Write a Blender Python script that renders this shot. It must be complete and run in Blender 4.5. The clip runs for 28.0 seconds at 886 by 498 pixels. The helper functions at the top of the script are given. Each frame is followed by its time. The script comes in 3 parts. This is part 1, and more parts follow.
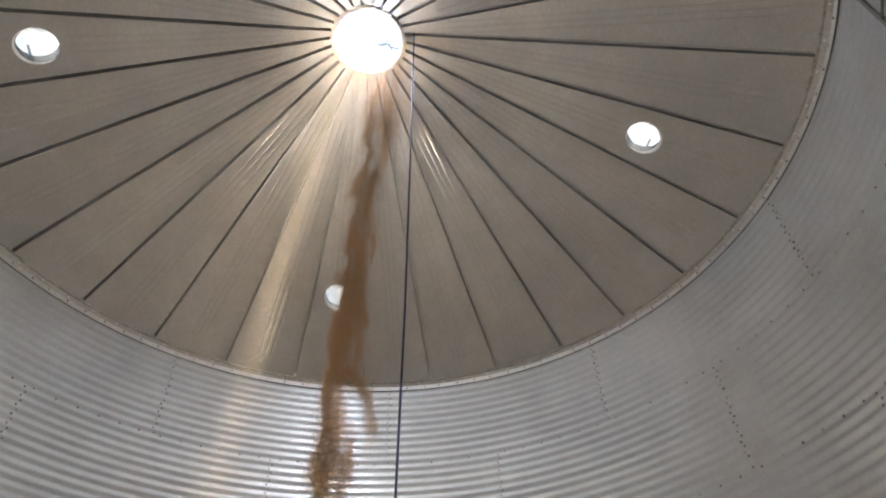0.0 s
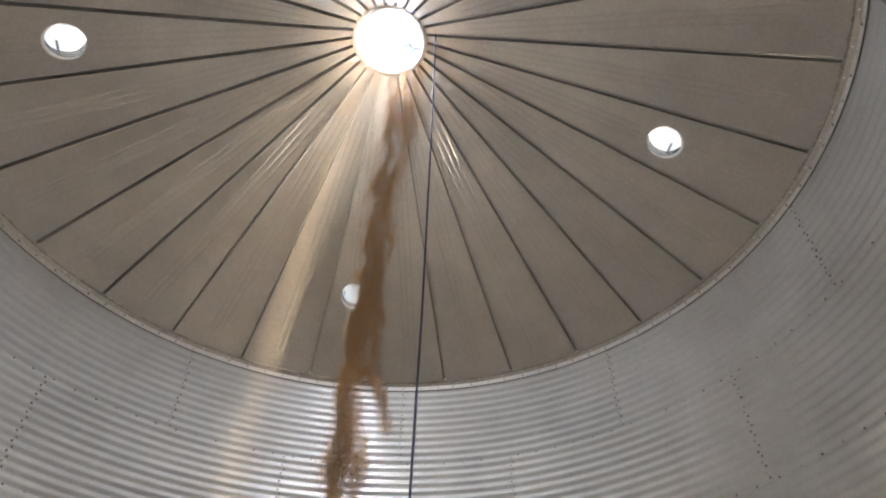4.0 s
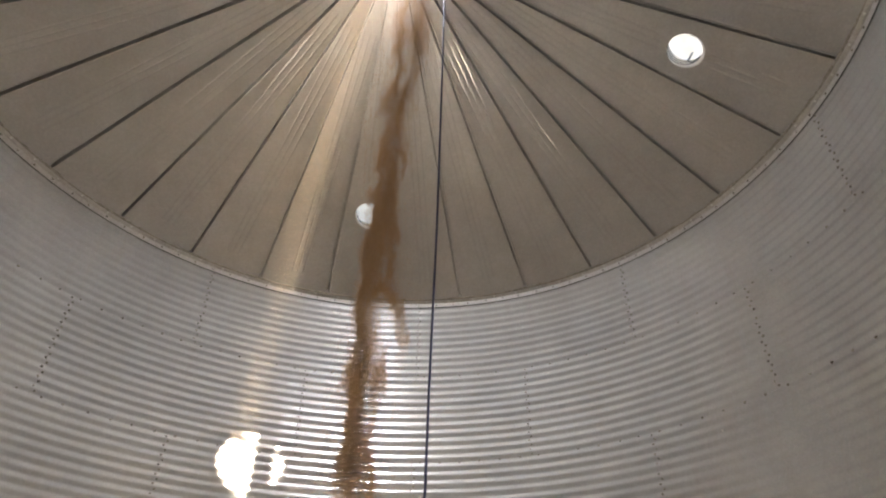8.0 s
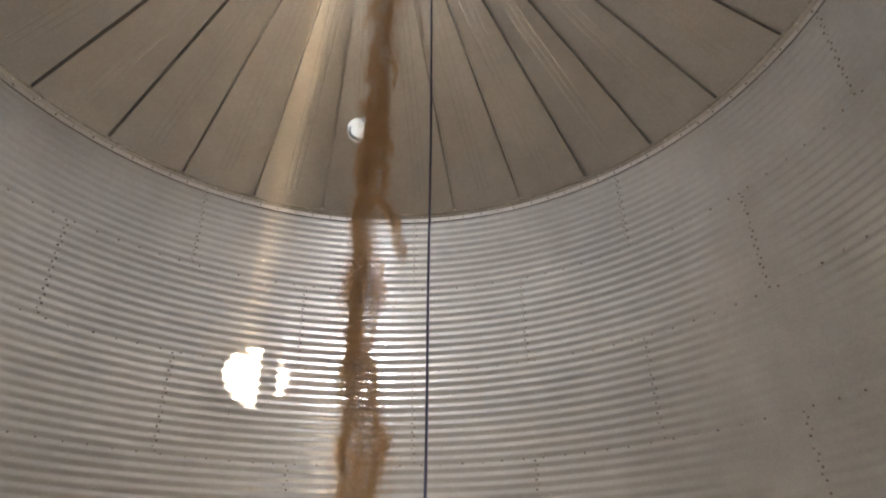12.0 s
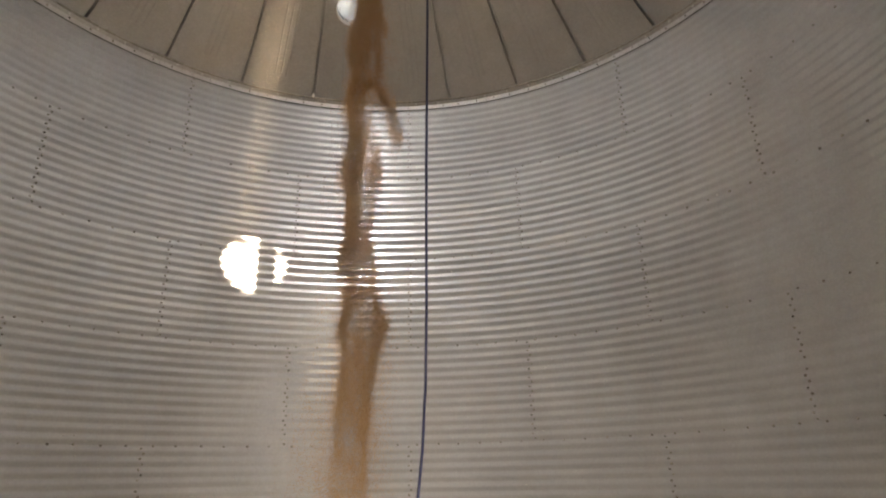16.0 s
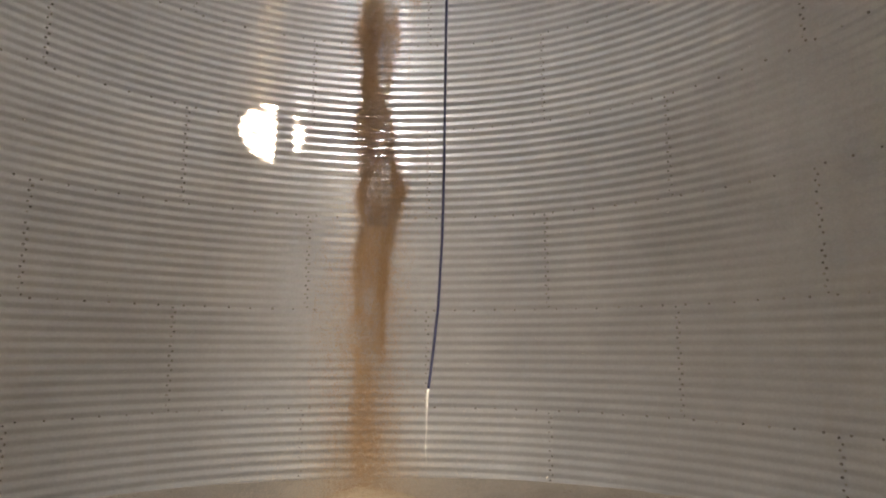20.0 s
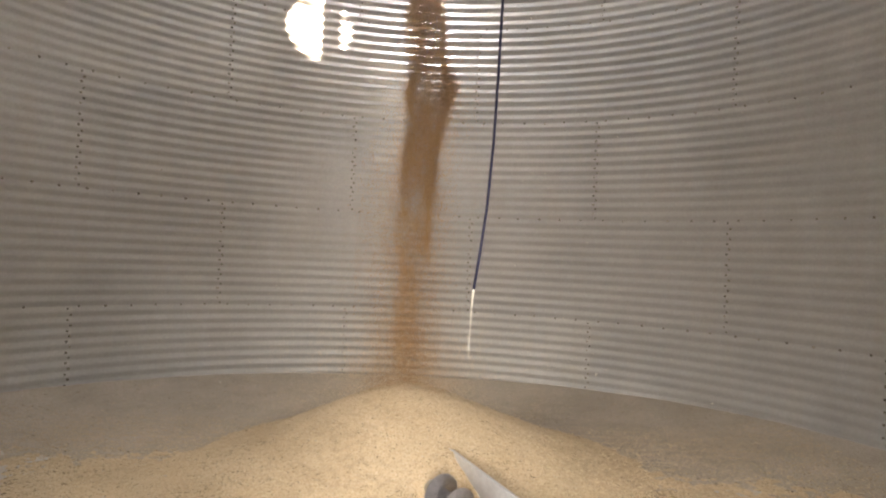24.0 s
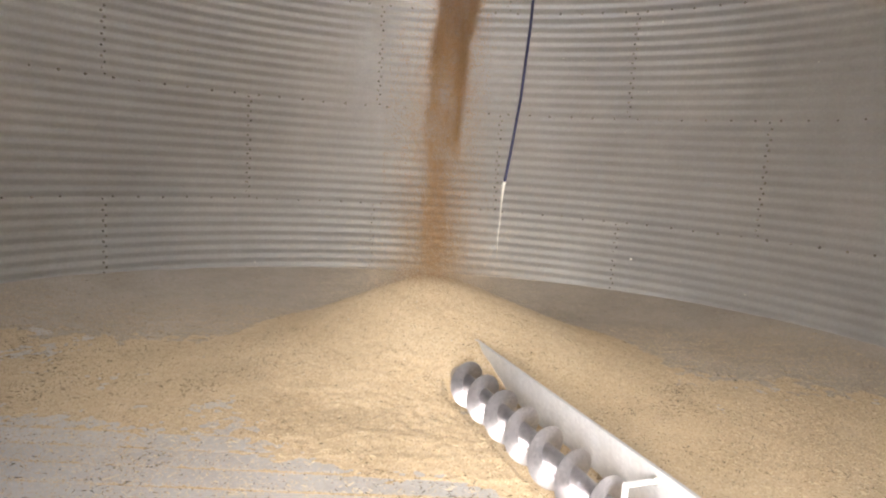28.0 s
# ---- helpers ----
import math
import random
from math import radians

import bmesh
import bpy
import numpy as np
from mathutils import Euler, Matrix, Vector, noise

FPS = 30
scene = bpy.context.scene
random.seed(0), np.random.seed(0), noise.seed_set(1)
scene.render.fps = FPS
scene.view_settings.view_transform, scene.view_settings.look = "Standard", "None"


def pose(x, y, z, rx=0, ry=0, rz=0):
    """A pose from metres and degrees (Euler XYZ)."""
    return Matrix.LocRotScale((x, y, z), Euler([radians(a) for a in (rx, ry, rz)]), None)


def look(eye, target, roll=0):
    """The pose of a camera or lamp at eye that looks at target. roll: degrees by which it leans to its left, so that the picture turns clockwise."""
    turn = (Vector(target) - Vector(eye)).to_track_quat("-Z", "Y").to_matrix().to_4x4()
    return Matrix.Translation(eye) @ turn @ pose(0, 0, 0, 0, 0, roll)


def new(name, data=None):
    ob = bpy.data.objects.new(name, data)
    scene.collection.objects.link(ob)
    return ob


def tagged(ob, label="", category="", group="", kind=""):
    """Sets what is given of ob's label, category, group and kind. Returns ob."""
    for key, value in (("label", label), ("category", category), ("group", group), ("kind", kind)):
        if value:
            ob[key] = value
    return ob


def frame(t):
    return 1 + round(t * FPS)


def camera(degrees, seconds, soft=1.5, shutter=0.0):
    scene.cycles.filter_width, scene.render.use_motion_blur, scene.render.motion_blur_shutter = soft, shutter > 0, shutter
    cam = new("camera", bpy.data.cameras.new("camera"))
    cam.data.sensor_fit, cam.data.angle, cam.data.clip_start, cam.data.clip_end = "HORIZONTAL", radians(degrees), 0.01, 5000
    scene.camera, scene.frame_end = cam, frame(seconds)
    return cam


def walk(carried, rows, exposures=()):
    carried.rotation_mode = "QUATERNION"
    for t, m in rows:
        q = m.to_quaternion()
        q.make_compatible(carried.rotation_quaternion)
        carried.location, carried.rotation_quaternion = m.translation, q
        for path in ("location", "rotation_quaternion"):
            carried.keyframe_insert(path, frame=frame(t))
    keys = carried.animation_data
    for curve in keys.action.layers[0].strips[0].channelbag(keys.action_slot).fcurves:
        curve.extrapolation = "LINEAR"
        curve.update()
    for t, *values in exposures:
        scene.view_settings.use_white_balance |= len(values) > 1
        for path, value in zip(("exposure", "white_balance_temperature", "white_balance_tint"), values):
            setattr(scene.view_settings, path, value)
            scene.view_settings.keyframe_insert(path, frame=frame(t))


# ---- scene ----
cam = camera(70.0, 28.0, soft=2.2)
PATH = [
    (0.0, pose(0.058, -3.639, 1.743, 134.02, 1.13, -10.54)),
    (0.5, pose(0.055, -3.637, 1.742, 133.86, 1.46, -10.50)),
    (1.0, pose(0.053, -3.636, 1.741, 133.83, 0.79, -10.83)),
    (1.5, pose(0.050, -3.634, 1.740, 134.13, -0.32, -11.65)),
    (2.0, pose(0.047, -3.632, 1.739, 134.69, -0.61, -11.51)),
    (2.5, pose(0.044, -3.630, 1.738, 134.86, -0.24, -10.63)),
    (3.0, pose(0.041, -3.628, 1.737, 134.91, -0.34, -10.49)),
    (3.5, pose(0.038, -3.627, 1.736, 134.72, -0.71, -10.56)),
    (5.5, pose(0.026, -3.619, 1.731, 131.40, -0.48, -9.60)),
    (6.0, pose(0.024, -3.618, 1.730, 130.24, -0.78, -9.90)),
    (6.5, pose(0.025, -3.613, 1.724, 129.37, -1.04, -9.79)),
    (7.0, pose(0.027, -3.608, 1.718, 128.28, -0.68, -9.23)),
    (7.5, pose(0.029, -3.604, 1.711, 127.92, -0.86, -9.18)),
    (8.0, pose(0.031, -3.599, 1.705, 127.07, -0.84, -8.97)),
    (8.5, pose(0.033, -3.594, 1.699, 126.15, -0.92, -8.80)),
    (9.0, pose(0.035, -3.590, 1.693, 125.29, -0.76, -8.67)),
    (9.5, pose(0.036, -3.585, 1.686, 124.07, -0.27, -8.11)),
    (10.0, pose(0.038, -3.580, 1.680, 123.48, -0.26, -8.22)),
    (10.5, pose(0.040, -3.576, 1.674, 122.26, 0.20, -8.22)),
    (11.0, pose(0.042, -3.571, 1.667, 121.43, 0.47, -8.33)),
    (11.5, pose(0.034, -3.567, 1.662, 120.60, 0.51, -8.53)),
    (13.5, pose(0.005, -3.550, 1.642, 116.40, 1.47, -8.71)),
    (14.0, pose(-0.003, -3.546, 1.637, 115.04, 1.51, -8.89)),
    (14.5, pose(-0.010, -3.542, 1.632, 113.82, 1.49, -8.90)),
    (15.0, pose(-0.018, -3.538, 1.627, 112.75, 1.22, -9.28)),
    (15.5, pose(-0.014, -3.537, 1.616, 111.29, 1.29, -9.15)),
    (16.0, pose(-0.010, -3.536, 1.605, 110.05, 1.14, -9.17)),
    (16.5, pose(-0.007, -3.536, 1.594, 108.52, 1.48, -9.00)),
    (17.0, pose(-0.003, -3.535, 1.583, 107.43, 1.13, -8.96)),
    (17.5, pose(0.001, -3.534, 1.572, 106.02, 1.08, -8.86)),
    (18.0, pose(0.004, -3.533, 1.561, 104.94, 0.54, -8.78)),
    (18.5, pose(0.004, -3.530, 1.553, 103.40, 0.56, -8.57)),
    (19.0, pose(0.004, -3.527, 1.544, 102.05, 0.17, -8.30)),
    (19.5, pose(0.004, -3.525, 1.536, 100.68, -0.35, -8.06)),
    (20.0, pose(0.004, -3.522, 1.528, 99.06, -0.24, -7.70)),
    (20.5, pose(0.004, -3.519, 1.519, 97.54, -0.10, -7.25)),
    (21.0, pose(0.004, -3.516, 1.511, 96.64, -0.85, -6.91)),
    (21.5, pose(-0.002, -3.509, 1.506, 95.98, -1.76, -6.65)),
    (23.5, pose(-0.024, -3.478, 1.486, 92.05, -2.50, -4.50)),
    (24.0, pose(-0.030, -3.471, 1.481, 90.89, -2.78, -4.20)),
    (24.5, pose(-0.032, -3.462, 1.468, 89.49, -2.79, -3.59)),
    (25.0, pose(-0.033, -3.454, 1.456, 88.25, -2.82, -3.24)),
    (25.5, pose(-0.035, -3.445, 1.444, 86.96, -2.82, -3.02)),
    (26.0, pose(-0.037, -3.437, 1.431, 85.48, -3.49, -2.73)),
    (26.5, pose(-0.040, -3.439, 1.427, 84.36, -3.87, -2.47)),
    (27.0, pose(-0.043, -3.441, 1.423, 83.26, -4.13, -2.22)),
    (27.5, pose(-0.046, -3.444, 1.419, 82.45, -3.94, -2.04)),
    (28.0, pose(-0.049, -3.446, 1.416, 82.05, -3.74, -1.85)),
]
walk(cam, PATH, exposures=[(0.0, 4.93, 5950, 9), (9.0, 4.79, 6450, 11), (14.0, 4.69, 6680, 11), (18.0, 4.58, 6750, 11), (21.0, 4.55, 6800, 12), (24.0, 4.7, 6850, 12), (28.0, 4.85, 6500, 12)])

# ---- the bin's plan: metres, floor at 0, centre at 0, 0 ----
R = 4.115               # wall radius
SHEETS = 9              # wall sheets a ring
RING = 1.127            # ring height
RINGS = 6
EAVE = 6.50
RISE = 2.24             # cone apex over the eave
PANELS = 27
STEP = 2 * math.pi / PANELS
FIRST_RIB = radians(6.47)
HOLE = 0.39             # fill hole radius


def around(r, a, z):
    """A point at radius r, angle a from +y towards +x."""
    return Vector((r * math.sin(a), r * math.cos(a), z))


# ---- light ----
SUN_WAY = Vector((-1.06, 3.98, -4.48)).normalized()
SUN_UP = math.asin(-SUN_WAY.z)
world = bpy.data.worlds.new("sky")
scene.world = world
world.use_nodes = True
wn = world.node_tree
sky = wn.nodes.new("ShaderNodeTexSky")
sky.sky_type = "NISHITA"
sky.sun_disc = False
sky.sun_elevation = SUN_UP
sky.sun_rotation = math.atan2(-SUN_WAY.x, -SUN_WAY.y)
wn.links.new(sky.outputs[0], wn.nodes["Background"].inputs[0])
wn.nodes["Background"].inputs[1].default_value = 0.06

sun = bpy.data.lights.new("sun", "SUN")
sun.energy, sun.angle, sun.color = 5.0, radians(0.53), (1.0, 0.84, 0.64)
sun_ob = new("sun", sun)
sun_ob.matrix_world = look((0, 0, 30), Vector((0, 0, 30)) + SUN_WAY)


def opening_light(name, m, sx, sy, watts, colour, shape="RECTANGLE", spread=180):
    d = bpy.data.lights.new(name, "AREA")
    d.shape, d.size, d.energy, d.color = shape, sx, watts, colour
    d.spread = radians(spread)
    if shape != "DISK":
        d.size_y = sy
    ob = new(name, d)
    ob.matrix_world = m
    return ob


# daylight in the fill hole, beside the spout, and the open access door behind the camera
opening_light("fill_hole_daylight", look((-0.13, 0.02, EAVE + RISE - 0.05), (-0.13, 0.02, 0)), 0.5, 0.5, 10.5, (0.97, 0.975, 1.0), "DISK")
opening_light("door_daylight", look((0, -R + 0.03, 1.2), (0.55, -1.5, 0.0)), 0.72, 1.3, 3.0, (1.0, 0.93, 0.84), spread=85)


# ---- materials ----
def material(name, base=(0.5, 0.5, 0.5), rough=0.5, metal=0.0):
    m = bpy.data.materials.new(name)
    m.use_nodes = True
    b = m.node_tree.nodes["Principled BSDF"]
    b.inputs["Base Color"].default_value = (*base, 1)
    b.inputs["Roughness"].default_value = rough
    b.inputs["Metallic"].default_value = metal
    return m


def node(m, kind, **values):
    n = m.node_tree.nodes.new(kind)
    for k, v in values.items():
        n.inputs[k].default_value = v
    return n


def link(m, a, b):
    m.node_tree.links.new(a, b)


def ramp(m, fac, stops):
    n = m.node_tree.nodes.new("ShaderNodeValToRGB")
    e = n.color_ramp.elements
    while len(e) < len(stops):
        e.new(0.5)
    for el, (p, c) in zip(e, stops):
        el.position = p
        el.color = (*c, 1) if len(c) == 3 else (c[0], c[0], c[0], 1)
    link(m, fac, n.inputs[0])
    return n


def geo_pos(m, scale=(1, 1, 1)):
    g = m.node_tree.nodes.new("ShaderNodeNewGeometry")
    mp = m.node_tree.nodes.new("ShaderNodeMapping")
    mp.inputs["Scale"].default_value = scale
    link(m, g.outputs["Position"], mp.inputs["Vector"])
    return mp.outputs[0]


def mixed(m, fac, a, b, mode="MIX"):
    n = m.node_tree.nodes.new("ShaderNodeMix")
    n.data_type, n.blend_type = "RGBA", mode
    for sock, v in ((n.inputs[0], fac), (n.inputs[6], a), (n.inputs[7], b)):
        if isinstance(v, (int, float)):
            sock.default_value = v
        elif isinstance(v, tuple):
            sock.default_value = (*v, 1)
        else:
            link(m, v, sock)
    return n.outputs[2]


def galvanised(name, light, dark, rough_lo, rough_hi, metal, dust, coat=0.0, coat_rough=0.1, caked=False):
    """Galvanised steel: spangle, blotchy zinc, settled grain dust."""
    m = material(name, light, 0.4, metal)
    b = m.node_tree.nodes["Principled BSDF"]
    pos = geo_pos(m)
    spangle = node(m, "ShaderNodeTexVoronoi", Scale=55.0)
    link(m, pos, spangle.inputs["Vector"])
    blot = node(m, "ShaderNodeTexNoise", Scale=1.3, Detail=6.0, Roughness=0.6)
    link(m, pos, blot.inputs["Vector"])
    streak = node(m, "ShaderNodeTexNoise", Scale=1.0, Detail=5.0, Roughness=0.65)
    link(m, geo_pos(m, (9, 9, 0.7)), streak.inputs["Vector"])
    info = m.node_tree.nodes.new("ShaderNodeObjectInfo")
    sp = ramp(m, spangle.outputs["Color"], [(0.2, dark), (0.9, light)])
    bl = ramp(m, blot.outputs["Fac"], [(0.3, (0.82, 0.82, 0.82)), (0.7, (1, 1, 1))])
    c = mixed(m, 1.0, sp.outputs[0], bl.outputs[0], "MULTIPLY")
    tone = ramp(m, info.outputs["Random"], [(0.0, (0.9, 0.9, 0.91)), (1.0, (1, 0.995, 0.985))])
    c = mixed(m, 1.0, c, tone.outputs[0], "MULTIPLY")
    df = ramp(m, streak.outputs["Fac"], [(0.35, (0.0,)), (0.75, (dust,))])
    c = mixed(m, df.outputs[0], c, (0.42, 0.37, 0.30))
    link(m, c, b.inputs["Base Color"])
    rr = m.node_tree.nodes.new("ShaderNodeMapRange")
    rr.inputs["To Min"].default_value, rr.inputs["To Max"].default_value = rough_lo, rough_hi
    link(m, blot.outputs["Fac"], rr.inputs["Value"])
    link(m, rr.outputs[0], b.inputs["Roughness"])
    if coat:
        # the zinc's bright skin over the duller metal
        b.inputs["Coat Weight"].default_value = coat
        b.inputs["Coat Roughness"].default_value = coat_rough
        b.inputs["Coat IOR"].default_value = 2.2
    if caked:
        # grain dust clinging to the lower sheets dulls the bright skin
        sep = m.node_tree.nodes.new("ShaderNodeSeparateXYZ")
        link(m, pos, sep.inputs[0])
        level = node(m, "ShaderNodeMath")
        level.operation = "MULTIPLY_ADD"
        link(m, blot.outputs["Fac"], level.inputs[0])
        level.inputs[1].default_value = 1.6
        link(m, sep.outputs["Z"], level.inputs[2])
        skin = node(m, "ShaderNodeMapRange", **{"From Min": 1.4, "From Max": 3.4, "To Min": 0.2, "To Max": coat})
        link(m, level.outputs[0], skin.inputs["Value"])
        link(m, skin.outputs[0], b.inputs["Coat Weight"])
    bump = node(m, "ShaderNodeBump", Strength=0.12, Distance=0.004)
    link(m, streak.outputs["Fac"], bump.inputs["Height"])
    link(m, bump.outputs[0], b.inputs["Normal"])
    return m


wall_steel = galvanised("wall_galvanised_steel", (0.53, 0.525, 0.515), (0.48, 0.478, 0.472), 0.44, 0.52, 0.42, 0.3, 0.85, 0.14, True)
roof_steel = galvanised("roof_galvanised_steel", (0.57, 0.555, 0.54), (0.50, 0.49, 0.48), 0.36, 0.46, 0.70, 0.33, 0.5, 0.27)
bead_steel = galvanised("rubbed_bead_steel", (0.57, 0.555, 0.54), (0.50, 0.49, 0.48), 0.36, 0.46, 0.70, 0.33, 0.8, 0.08)
ring_steel = galvanised("eave_ring_steel", (0.62, 0.61, 0.59), (0.52, 0.51, 0.49), 0.4, 0.55, 0.3, 0.4)
auger_steel = galvanised("worn_auger_steel", (0.62, 0.60, 0.62), (0.50, 0.49, 0.51), 0.30, 0.42, 0.9, 0.10)
shield_steel = galvanised("shield_galvanised_steel", (0.86, 0.87, 0.88), (0.74, 0.75, 0.77), 0.35, 0.5, 0.2, 0.25)
floor_steel = galvanised("floor_perforated_steel", (0.66, 0.65, 0.64), (0.58, 0.57, 0.56), 0.4, 0.55, 0.25, 0.35)
bolt_mat = material("bolt_zinc_dark", (0.13, 0.12, 0.11), 0.5, 0.5)
bg = bolt_mat.node_tree.nodes.new("ShaderNodeNewGeometry")
br = ramp(bolt_mat, bg.outputs["Random Per Island"], [(0.0, (0.07, 0.06, 0.05)), (0.55, (0.17, 0.145, 0.115)), (0.85, (0.30, 0.26, 0.2)), (1.0, (0.45, 0.43, 0.4))])
link(bolt_mat, br.outputs[0], bolt_mat.node_tree.nodes["Principled BSDF"].inputs["Base Color"])
rib_dark = galvanised("weathered_ladder_steel", (0.16, 0.15, 0.13), (0.10, 0.095, 0.085), 0.5, 0.7, 0.4, 0.3)
bolt_light = material("bolt_zinc_bright", (0.7, 0.7, 0.68), 0.3, 0.9)
bead_mat = galvanised("pale_dusty_sealant", (0.42, 0.40, 0.36), (0.22, 0.205, 0.18), 0.6, 0.8, 0.0, 0.4)
seal_mat = material("dark_seam_sealant", (0.10, 0.095, 0.085), 0.8, 0.0)
vent_white = material("white_plastic_vent", (0.8, 0.81, 0.82), 0.5, 0.0)
vent_cap = material("grey_vent_cap", (0.42, 0.46, 0.48), 0.5, 0.0)
# near black, so the collar's bands hold the shade of its grooves
groove_shade_mat = material("vent_groove_shade", (0.10, 0.12, 0.14), 0.5, 0.0)
spout_mat = material("spout_painted_steel", (0.25, 0.27, 0.3), 0.5, 0.5)
white_paint = material("white_painted_bracket", (0.78, 0.78, 0.77), 0.4, 0.1)
outer_mat = material("outer_skin_steel", (0.5, 0.5, 0.5), 0.6, 0.4)


def rope_material(name, a, b2):
    m = material(name, a, 0.85)
    b = m.node_tree.nodes["Principled BSDF"]
    w = node(m, "ShaderNodeTexWave", Scale=40.0, Distortion=1.0)
    link(m, geo_pos(m, (1, 1, 1)), w.inputs["Vector"])
    r = ramp(m, w.outputs["Fac"], [(0.2, a), (0.8, b2)])
    link(m, r.outputs[0], b.inputs["Base Color"])
    return m


rope_mat = rope_material("blue_poly_rope", (0.012, 0.014, 0.045), (0.03, 0.035, 0.095))
strand_mat = rope_material("frayed_white_strand", (0.65, 0.62, 0.55), (0.8, 0.78, 0.72))


def grain_material(name, per_island=False, tone=1.0, dusty=False):
    m = material(name, (0.5, 0.35, 0.15), 0.75)
    b = m.node_tree.nodes["Principled BSDF"]
    if per_island:
        g = m.node_tree.nodes.new("ShaderNodeNewGeometry")
        r = ramp(m, g.outputs["Random Per Island"], [(p, tuple(v * tone for v in c)) for p, c in ((0.0, (0.38, 0.27, 0.15)), (0.35, (0.54, 0.41, 0.25)), (0.8, (0.62, 0.49, 0.32)), (1.0, (0.70, 0.58, 0.41)))])
        link(m, r.outputs[0], b.inputs["Base Color"])
        return m
    pos = geo_pos(m)
    cell = node(m, "ShaderNodeTexVoronoi", Scale=120.0)
    link(m, pos, cell.inputs["Vector"])
    # dusty stops are greyer: dust, with the shade behind the heap painted in
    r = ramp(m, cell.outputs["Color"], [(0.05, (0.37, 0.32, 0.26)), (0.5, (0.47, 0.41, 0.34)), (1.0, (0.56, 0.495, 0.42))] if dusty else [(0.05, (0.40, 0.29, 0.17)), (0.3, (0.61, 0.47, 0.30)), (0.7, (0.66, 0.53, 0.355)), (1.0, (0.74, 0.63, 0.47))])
    big = node(m, "ShaderNodeTexNoise", Scale=2.2, Detail=8.0, Roughness=0.65)
    link(m, pos, big.inputs["Vector"])
    t = ramp(m, big.outputs["Fac"], [(0.3, (0.78, 0.76, 0.72)), (0.7, (1, 1, 1))])
    c = mixed(m, 1.0, r.outputs[0], t.outputs[0], "MULTIPLY")
    link(m, c, b.inputs["Base Color"])
    bump = node(m, "ShaderNodeBump", Strength=0.45, Distance=0.005)
    link(m, cell.outputs["Distance"], bump.inputs["Height"])
    link(m, bump.outputs[0], b.inputs["Normal"])
    return m


grain_mat = grain_material("grain_heap")
kernel_mat = grain_material("grain_kernels", True)
chaff_mat = material("dark_chaff", (0.09, 0.065, 0.04), 0.9)
cg = chaff_mat.node_tree.nodes.new("ShaderNodeNewGeometry")
cr = ramp(chaff_mat, cg.outputs["Random Per Island"], [(0.0, (0.04, 0.03, 0.02)), (0.5, (0.12, 0.085, 0.045)), (1.0, (0.26, 0.19, 0.10))])
link(chaff_mat, cr.outputs[0], chaff_mat.node_tree.nodes["Principled BSDF"].inputs["Base Color"])
husk_mat = material("pale_husk", (0.5, 0.46, 0.4), 0.9)
straw_mat = material("pale_straw", (0.68, 0.57, 0.38), 0.8)
# darker than the heap's kernels: the stream's backlit shade is in the colour
shaded_stream_mat = material("shaded_falling_kernels", (0.4, 0.24, 0.1), 0.8)
sg = shaded_stream_mat.node_tree.nodes.new("ShaderNodeNewGeometry")
sr = ramp(shaded_stream_mat, sg.outputs["Random Per Island"], [(0.0, (0.24, 0.135, 0.06)), (0.4, (0.36, 0.22, 0.105)), (0.85, (0.44, 0.285, 0.145)), (1.0, (0.55, 0.39, 0.22))])
link(shaded_stream_mat, sr.outputs[0], shaded_stream_mat.node_tree.nodes["Principled BSDF"].inputs["Base Color"])
stream_dust_mat = material("stream_dust", (0.50, 0.31, 0.17), 0.9)
mote_mat = material("grain_dust_motes", (0.75, 0.62, 0.45), 0.9)
dust_shade_mat = grain_material("dusty_shaded_grain", False, 1.0, True)


# ---- mesh helpers ----
def finish(bm, name, mat, smooth=False):
    me = bpy.data.meshes.new(name)
    bm.to_mesh(me)
    bm.free()
    me.materials.append(mat)
    if smooth:
        for p in me.polygons:
            p.use_smooth = True
    return me


def part(name, bm, mat, parent, label="", smooth=False, kind=""):
    me = bm if isinstance(bm, bpy.types.Mesh) else finish(bm, name, mat, smooth)
    ob = new(name, me)
    ob.parent = parent
    return tagged(ob, label=label, kind=kind)


def empty(name, m=None):
    ob = new(name)
    ob.empty_display_size = 0.1
    if m is not None:
        ob.matrix_world = m
    return ob


def np_mesh(name, verts, faces, mat, smooth=False):
    """A mesh from vertices and faces that all have the same number of corners."""
    V, F = np.asarray(verts, dtype=np.float32), np.asarray(faces, dtype=np.int32)
    me = bpy.data.meshes.new(name)
    me.vertices.add(len(V))
    me.vertices.foreach_set("co", V.ravel())
    me.loops.add(F.size)
    me.loops.foreach_set("vertex_index", F.ravel())
    me.polygons.add(len(F))
    me.polygons.foreach_set("loop_start", np.arange(len(F), dtype=np.int32) * F.shape[1])
    me.polygons.foreach_set("use_smooth", np.full(len(F), smooth))
    me.materials.append(mat)
    me.update(calc_edges=True)
    me.validate()
    return me


def box(bm, size, m=Matrix(), bevel=0.0):
    g = bmesh.ops.create_cube(bm, size=1.0)
    vs = g["verts"]
    bmesh.ops.scale(bm, vec=size, verts=vs)
    if bevel:
        es = {e for v in vs for e in v.link_edges}
        r = bmesh.ops.bevel(bm, geom=list(es), offset=bevel, segments=2, affect="EDGES")
        vs = list({v for f in r["faces"] for v in f.verts} | {v for v in vs if v.is_valid})
    bmesh.ops.transform(bm, matrix=m, verts=vs)


